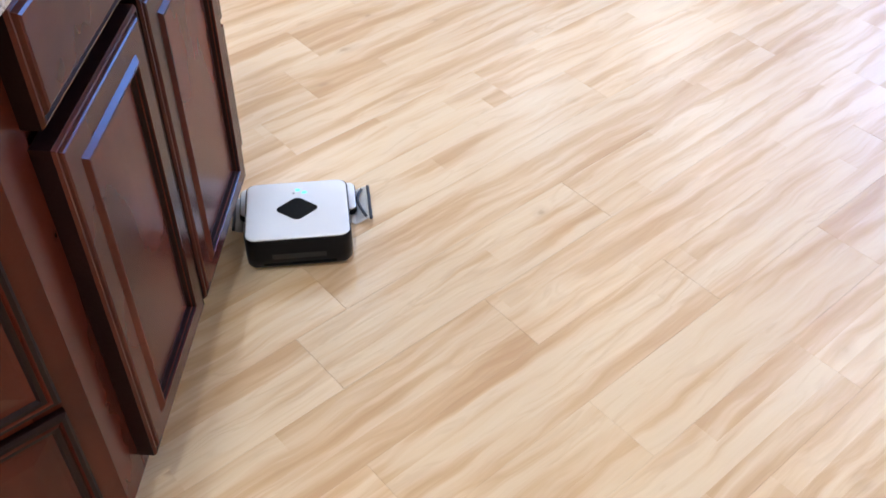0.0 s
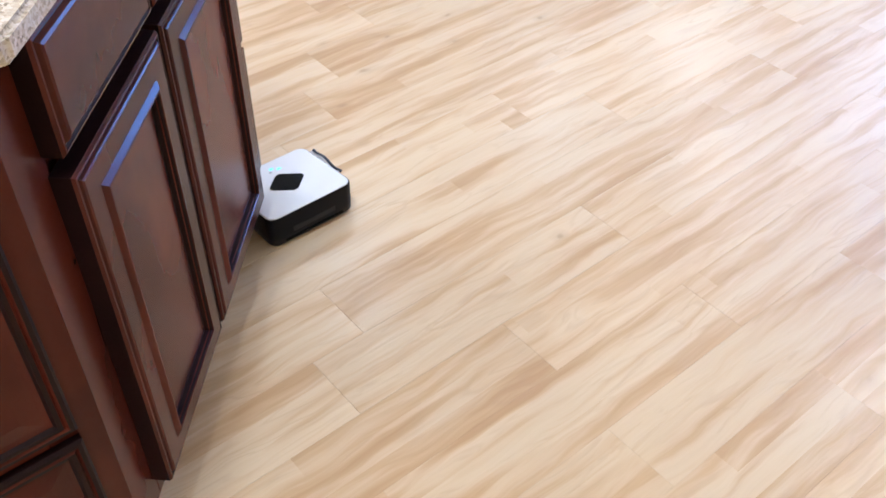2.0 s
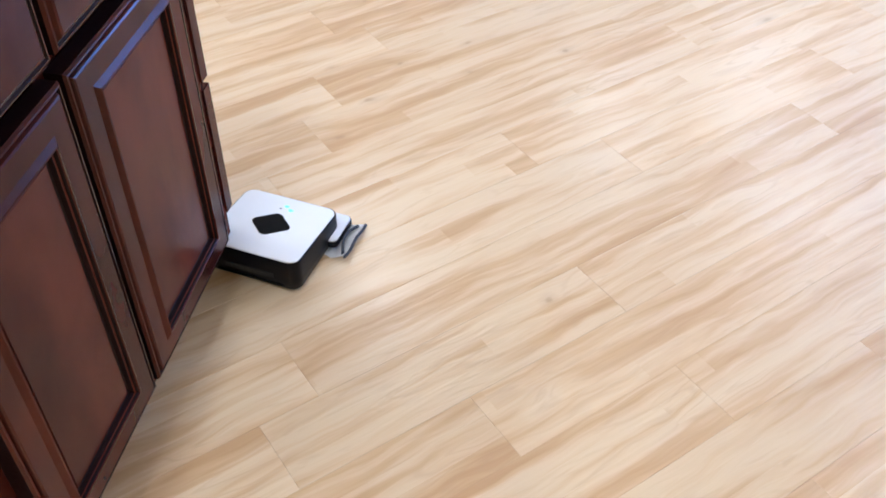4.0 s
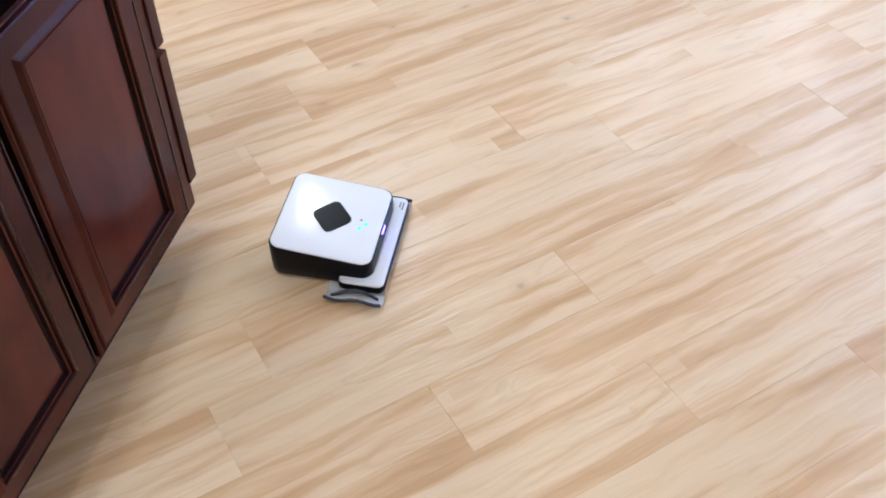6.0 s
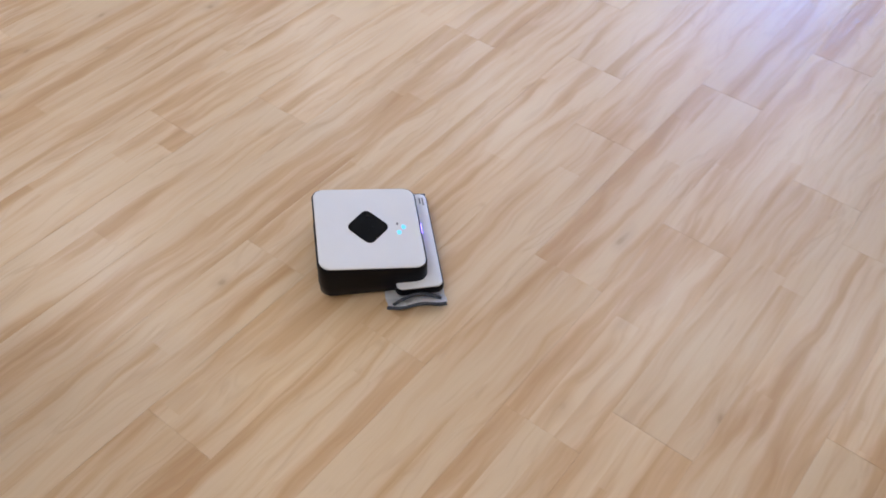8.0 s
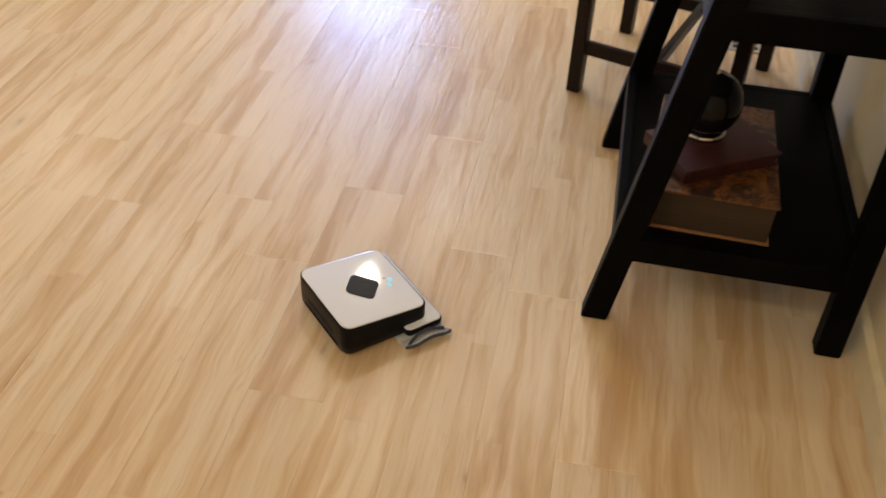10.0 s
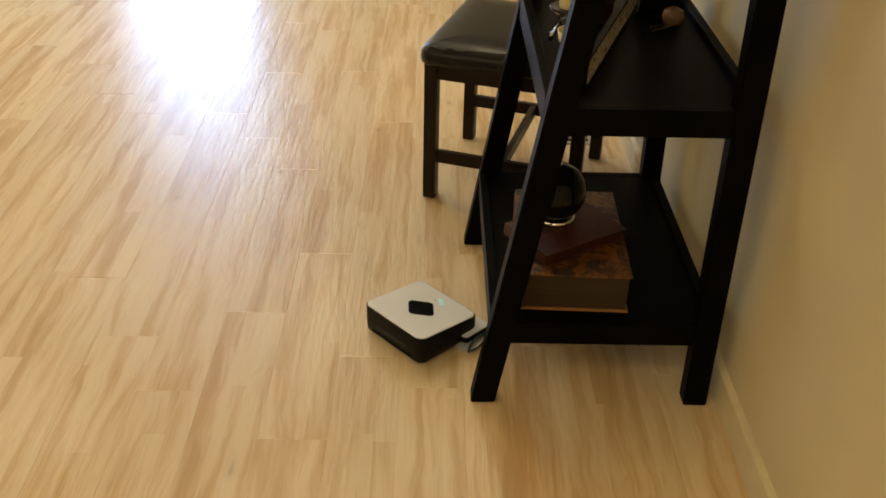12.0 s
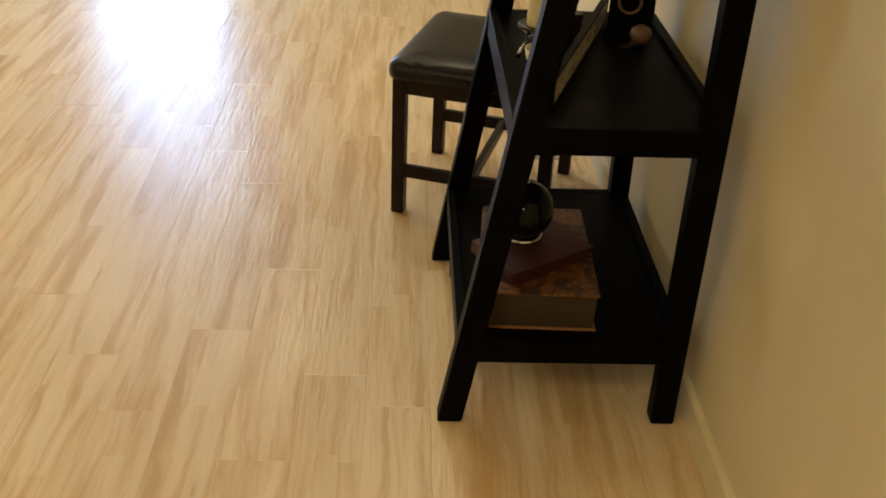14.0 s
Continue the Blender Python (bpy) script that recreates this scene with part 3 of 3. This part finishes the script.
def build_shelf():
    sh = thing("ladder_shelf", pose(0, 0, 0), "black painted wooden shelf unit with sloping front legs", "shelf")
    d = 0.045
    hi = 1.30
    for y in (SH_Y0 + d / 2, SH_Y1 - d / 2):
        part("front_leg", beam((0.8235, y, 0.0), (0.8235 + LEAN * hi, y, hi), 0.057, d), M_SHELF, sh)
        part("back_leg", beam((1.3275, y, 0.0), (1.3275 - 0.02 * hi, y, hi), 0.055, d), M_SHELF, sh)
    for z, h in ((0.175, 0.058), (0.697, 0.058), (1.215, 0.055)):
        xl, xr = lean_x(z + h / 2), 1.3
        for y0, y1 in ((SH_Y0 + 0.006, SH_Y0 + 0.028), (SH_Y1 - 0.028, SH_Y1 - 0.006)):
            part("end_rail", box(xl + 0.05, xr + 0.004, y0, y1, z, z + h, 0.002), M_SHELF, sh)
        part("side_rail", box(xl + 0.004, xl + 0.026, SH_Y0 + d - 0.002, SH_Y1 - d + 0.002, z, z + h + 0.012, 0.002), M_SHELF, sh)
        part("side_rail", box(xr + 0.020, xr + 0.042, SH_Y0 + d - 0.002, SH_Y1 - d + 0.002, z, z + h + 0.012, 0.002), M_SHELF, sh)
        part("board", box(xl + 0.026, xr + 0.02, SH_Y0 + 0.028, SH_Y1 - 0.028, z + h - 0.02, z + h - 0.001, 0.001), M_SHELF, sh)
    return sh


BOARD_1, BOARD_2 = 0.2325, 0.7545


def book(name, m, w, d, h, cover, label):
    """A closed book: w across, d deep; the spine is on its -x side."""
    ob = thing(name, m, label, "book")
    t = 0.005
    part("cover", box(-w / 2, w / 2, -d / 2, d / 2, h - t, h, 0.0015), cover, ob)
    part("cover", box(-w / 2, w / 2, -d / 2, d / 2, 0, t, 0.0015), M_TANBOOK if cover is M_MARBLED else cover, ob)
    part("spine", slab(0.012, d, 0.004, [(t, 0), (h - t, 0)], 4, -w / 2 + 0.004, 0), cover, ob)
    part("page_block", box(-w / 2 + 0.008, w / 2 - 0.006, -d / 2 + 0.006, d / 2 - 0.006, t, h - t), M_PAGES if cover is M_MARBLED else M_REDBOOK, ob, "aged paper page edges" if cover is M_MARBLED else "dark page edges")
    return ob


def build_shelf_things():
    book("large_book", pose(1.030, 3.055, BOARD_1, 0, 0, -2), 0.250, 0.390, 0.098, M_MARBLED, "large old book with marbled brown covers lying on the shelf")
    zb = BOARD_1 + 0.098
    book("red_book", pose(1.012, 3.025, zb, 0, 0, 32), 0.235, 0.165, 0.030, M_REDBOOK, "dark red book lying askew on the large book")
    orn = thing("ball_ornament", pose(0.988, 3.060, zb + 0.030), "glossy black ball ornament with a silver band and finial", "ornament")
    r = 0.070
    prof = [(r * math.cos(a), r + 0.004 + r * math.sin(a)) for a in [radians(-80 + 160 * i / 18) for i in range(19)]]
    part("ball", lathe(prof, 36), M_GLASSBALL, orn, "", True)
    part("foot_ring", lathe([(0.044, 0.0), (0.050, 0.003), (0.051, 0.010), (0.046, 0.015), (0.026, 0.013)], 28), M_SILVER, orn, "silver foot ring", True)
    part("finial", lathe([(0.010, 2 * r), (0.008, 2 * r + 0.008), (0.004, 2 * r + 0.014), (0.006, 2 * r + 0.022), (0.001, 2 * r + 0.036)], 16), M_SILVER, orn, "silver finial", True)
    # framed picture, almost edge-on to the room
    fr = thing("picture_frame", pose(1.103, 3.18, BOARD_2, 0, 0, 69.8), "black framed colour picture lying on its long side", "picture frame")
    w, h = 0.60, 0.066
    for x0, x1, z0, z1 in ((-w / 2, w / 2, 0, 0.006), (-w / 2, w / 2, h - 0.008, h), (-w / 2, -w / 2 + 0.012, 0.006, h - 0.008), (w / 2 - 0.012, w / 2, 0.006, h - 0.008)):
        part("frame_bar", box(x0, x1, -0.0025, 0.012, z0, z1, 0.001), M_SHELF, fr)
    part("print", box(-w / 2 + 0.011, w / 2 - 0.011, -0.001, 0.001, 0.005, h - 0.007), M_PRINT, fr, "pale colour print with red and green patches")
    part("backing", box(-w / 2 + 0.004, w / 2 - 0.004, 0.003, 0.010, 0.004, h - 0.004), M_SHELF, fr)
    # candle holder
    ch = thing("candle_holder", pose(0.996, 3.20, BOARD_2), "polished metal candle holder with curved legs", "candle holder")
    for k in range(3):
        a = radians(90 + 120 * k)
        pts = [(math.cos(a) * rr, math.sin(a) * rr, z) for rr, z in ((0.045, 0.004), (0.040, 0.018), (0.020, 0.040), (0.022, 0.058), (0.032, 0.070))]
        part("leg", tube(pts, 0.005), M_SILVER, ch, "", True)
    part("collar", lathe([(0.012, 0.032), (0.018, 0.035), (0.018, 0.044), (0.012, 0.048)], 20), M_DARKMETAL, ch, "dark collar", True)
    part("dish", lathe([(0.020, 0.066), (0.040, 0.070), (0.042, 0.076), (0.036, 0.075), (0.020, 0.071)], 28), M_DARKMETAL, ch, "", True)
    cd = thing("candle", pose(0.996, 3.20, BOARD_2 + 0.074), "short cream pillar candle in the metal holder", "candle")
    part("wax", lathe([(0.021, 0.0), (0.022, 0.003), (0.022, 0.075), (0.018, 0.080), (0.008, 0.078)], 24), M_CANDLE, cd, "", True)
    part("wick", tube([(0, 0, 0.077), (0.001, 0, 0.086)], 0.001, 6), M_RUBBER, cd)
    bowl = thing("small_bowl", pose(1.006, 3.115, BOARD_2), "small cream ceramic bowl", "bowl")
    part("shell", lathe([(0.018, 0.0), (0.022, 0.003), (0.038, 0.03), (0.042, 0.05), (0.039, 0.05), (0.034, 0.031), (0.015, 0.008)], 28), M_CANDLE, bowl, "", True)
    # dark upright ornament behind the carved figure, and a small brown box behind the picture
    up = thing("upright_ornament", pose(1.240, 3.365, BOARD_2, 0, 0, -12), "black upright ornament with a gilt ring", "ornament")
    part("plinth", box(-0.055, 0.055, -0.022, 0.022, 0.0, 0.014, 0.002), M_SHELF, up)
    part("panel", box(-0.048, 0.048, -0.014, 0.014, 0.014, 0.165, 0.004), M_SHELF, up)
    ring = tube([(0.026 * math.cos(a), -0.017, 0.085 + 0.026 * math.sin(a)) for a in [radians(15 * i) for i in range(25)]], 0.0035)
    part("ring", ring, M_GOURD, up, "gilt ring", True)
    bx = thing("small_box", pose(1.085, 3.335, BOARD_2, 0, 0, 20), "small dark brown wooden box with a lid", "box")
    part("box_body", box(-0.028, 0.028, -0.028, 0.028, 0.0, 0.048, 0.002), M_REDBOOK, bx)
    part("lid", box(-0.030, 0.030, -0.030, 0.030, 0.0485, 0.064, 0.003), M_REDBOOK, bx)
    gd = thing("bird_figure", pose(1.255, 3.28, BOARD_2), "small round brown carved figure on dark feet", "figure")
    part("figure_body", lathe([(0.009, 0.010), (0.021, 0.015), (0.026, 0.030), (0.022, 0.045), (0.009, 0.053)], 24), M_GOURD, gd, "", True)
    for s in (-1, 1):
        part("foot", tube([(-0.05, s * 0.012 - 0.01, 0.003), (-0.02, s * 0.010, 0.005), (0.0, s * 0.008, 0.016)], 0.004), M_DARKMETAL, gd)


# ---- the leather-topped stool ----
def build_stool():
    m = pose(0.692, 3.800, 0, 0, 0, -17.7)
    st = thing("stool", m, "dark wooden stool with a padded black leather seat", "stool")
    w, d, g = 0.500, 0.492, 0.040
    xs, ys = (0.0, w - g), (0.0, d - g)
    for x in xs:
        for y in ys:
            part("leg", beam((x, y, 0), (x, y, 0.455), g, g), M_STOOL, st)
    h = g / 2
    for y in ys:
        part("apron", box(h, w - g - h, y - 0.011, y + 0.011, 0.407, 0.455, 0.002), M_STOOL, st)
        part("stretcher", box(h, w - g - h, y - 0.010, y + 0.010, 0.128, 0.168, 0.002), M_STOOL, st)
    for x in xs:
        part("apron", box(x - 0.011, x + 0.011, h, d - g - h, 0.407, 0.455, 0.002), M_STOOL, st)
    part("middle_stretcher", box((w - g) / 2 - 0.010, (w - g) / 2 + 0.010, 0.010, d - g - 0.010, 0.130, 0.166, 0.002), M_STOOL, st)
    part("seat", slab(w + 0.035, d + 0.035, 0.045, [(0.455, 0.012), (0.459, 0.003), (0.475, 0.0), (0.492, 0.002), (0.506, 0.010), (0.517, 0.030), (0.524, 0.07), (0.527, 0.12)], 8, (w - g) / 2, (d - g) / 2), M_LEATHER, st, "padded black leather seat", True)


def build_vent():
    v = thing("floor_vent", pose(1.22, 4.33, 0.0, 0, 0, 0), "grey metal floor vent beside the wall", "vent")
    part("vent_frame", box(-0.055, 0.055, -0.14, 0.14, 0.0, 0.005, 0.001), M_VENT, v)
    for i in range(8):
        y = -0.115 + 0.033 * i
        part("slat", box(-0.04, 0.04, y - 0.009, y + 0.009, 0.005, 0.0075), M_RUBBER, v)


build_room()
build_ceiling_lights()
build_cabinet()
build_side_cabinet()
build_countertop()
robot = build_robot()
build_shelf()
build_shelf_things()
build_stool()
build_vent()


# ---- the plank floor ----
PLANK, SEAM = 0.156, 0.4695
LENGTHS = (0.61, 0.74, 1.36, 1.36)
CUTS = {-10: [1.865, 3.1], -9: [1.693, 2.95], -8: [1.32, 2.25, 3.5], -7: [1.10, 2.44, 3.20, 4.56], -6: [1.489, 2.95, 4.385], -5: [1.367, 2.106, 3.30, 4.205, 4.816],
        -4: [1.72, 3.04, 4.40], -3: [1.30, 2.09, 2.832, 4.195], -2: [1.695, 2.436, 3.15, 3.962], -1: [1.25, 2.11, 2.675, 3.442, 4.835], 0: [1.50, 2.215, 2.971, 4.35], 1: [1.48, 2.856, 4.22], 2: [1.35, 2.40, 3.45]}


def build_floor():
    floor = tagged(part("floor", box(WEST - 0.1, EAST + 0.1, SOUTH - 0.1, NORTH + 0.14, -0.06, -0.0085), M_UNDER), "light oak-toned wood plank floor", "floor", kind="structure")
    rng = random.Random(5)
    gap, edge = 0.00005, 0.0006
    meshes = {}
    for k in range(-33, 6):
        x0, x1 = SEAM + k * PLANK, SEAM + (k + 1) * PLANK
        x0, x1 = max(x0, WEST), min(x1, EAST)
        if x1 - x0 < 0.01:
            continue
        cuts = sorted(CUTS.get(k, [rng.uniform(1.2, 2.58)]))
        while cuts[0] > SOUTH:
            cuts.insert(0, cuts[0] - rng.choice(LENGTHS))
        while cuts[-1] < NORTH:
            cuts.append(cuts[-1] + rng.choice(LENGTHS))
        for y0, y1 in zip(cuts, cuts[1:]):
            y1 = min(y1, NORTH)
            w, d = x1 - x0 - 2 * gap, y1 - y0 - 2 * gap
            if d < 0.05:
                continue
            key = (round(w, 4), round(d, 4))
            if key not in meshes:
                bm = stack([[(sx * (w / 2 - i), sy * (d / 2 - i), z) for sx, sy in ((-1, -1), (1, -1), (1, 1), (-1, 1))] for z, i in ((-0.008, 0), (-0.0005, 0), (0.0, edge))])
                me = bpy.data.meshes.new("plank")
                bmesh.ops.recalc_face_normals(bm, faces=bm.faces)
                bm.to_mesh(me)
                bm.free()
                me.materials.append(M_FLOOR)
                meshes[key] = me
            ob = new("plank", meshes[key])
            ob.parent = floor
            ob.location = ((x0 + x1) / 2, (y0 + y1) / 2, rng.uniform(-0.0002, 0.0002))
            if rng.random() < 0.5:
                ob.rotation_euler = (0, 0, math.pi)


build_floor()


# ---- what moves ----
def at(x, y, yaw):
    return pose(x, y, 0, 0, 0, yaw)


def motions():
    walk(robot, [
        (0, at(-0.547, 1.541, 146.7)), (0.5, at(-0.598, 1.575, 150.2)), (1, at(-0.648, 1.597, 158)), (1.5, at(-0.668, 1.586, 175.6)),
        (2, at(-0.720, 1.583, 180.5)), (2.5, at(-0.722, 1.583, 181.4)), (3, at(-0.723, 1.584, 182.1)), (3.2, at(-0.722, 1.585, 181.6)),
        (3.7, at(-0.712, 1.592, 152)), (4.3, at(-0.696, 1.600, 100)), (4.9, at(-0.684, 1.602, 60)), (5.3, at(-0.661, 1.620, 51.0)),
        (5.5, at(-0.640, 1.645, 50.2)), (6, at(-0.552, 1.734, 48.9)), (6.5, at(-0.436, 1.852, 49.4)), (7, at(-0.322, 1.978, 49.0)), (7.5, at(-0.208, 2.104, 48.0)),
        (8, at(-0.096, 2.229, 46.8)), (8.5, at(0.017, 2.355, 45.4)), (9, at(0.127, 2.484, 44.0)), (11.3, at(0.557, 2.951, 44.2)), (11.5, at(0.593, 2.990, 44.2)), (12.5, at(0.747, 3.147, 43.0)),
        (13, at(0.824, 3.226, 42.4)), (13.5, at(0.902, 3.318, 42)), (14, at(0.981, 3.392, 42))])


motions()
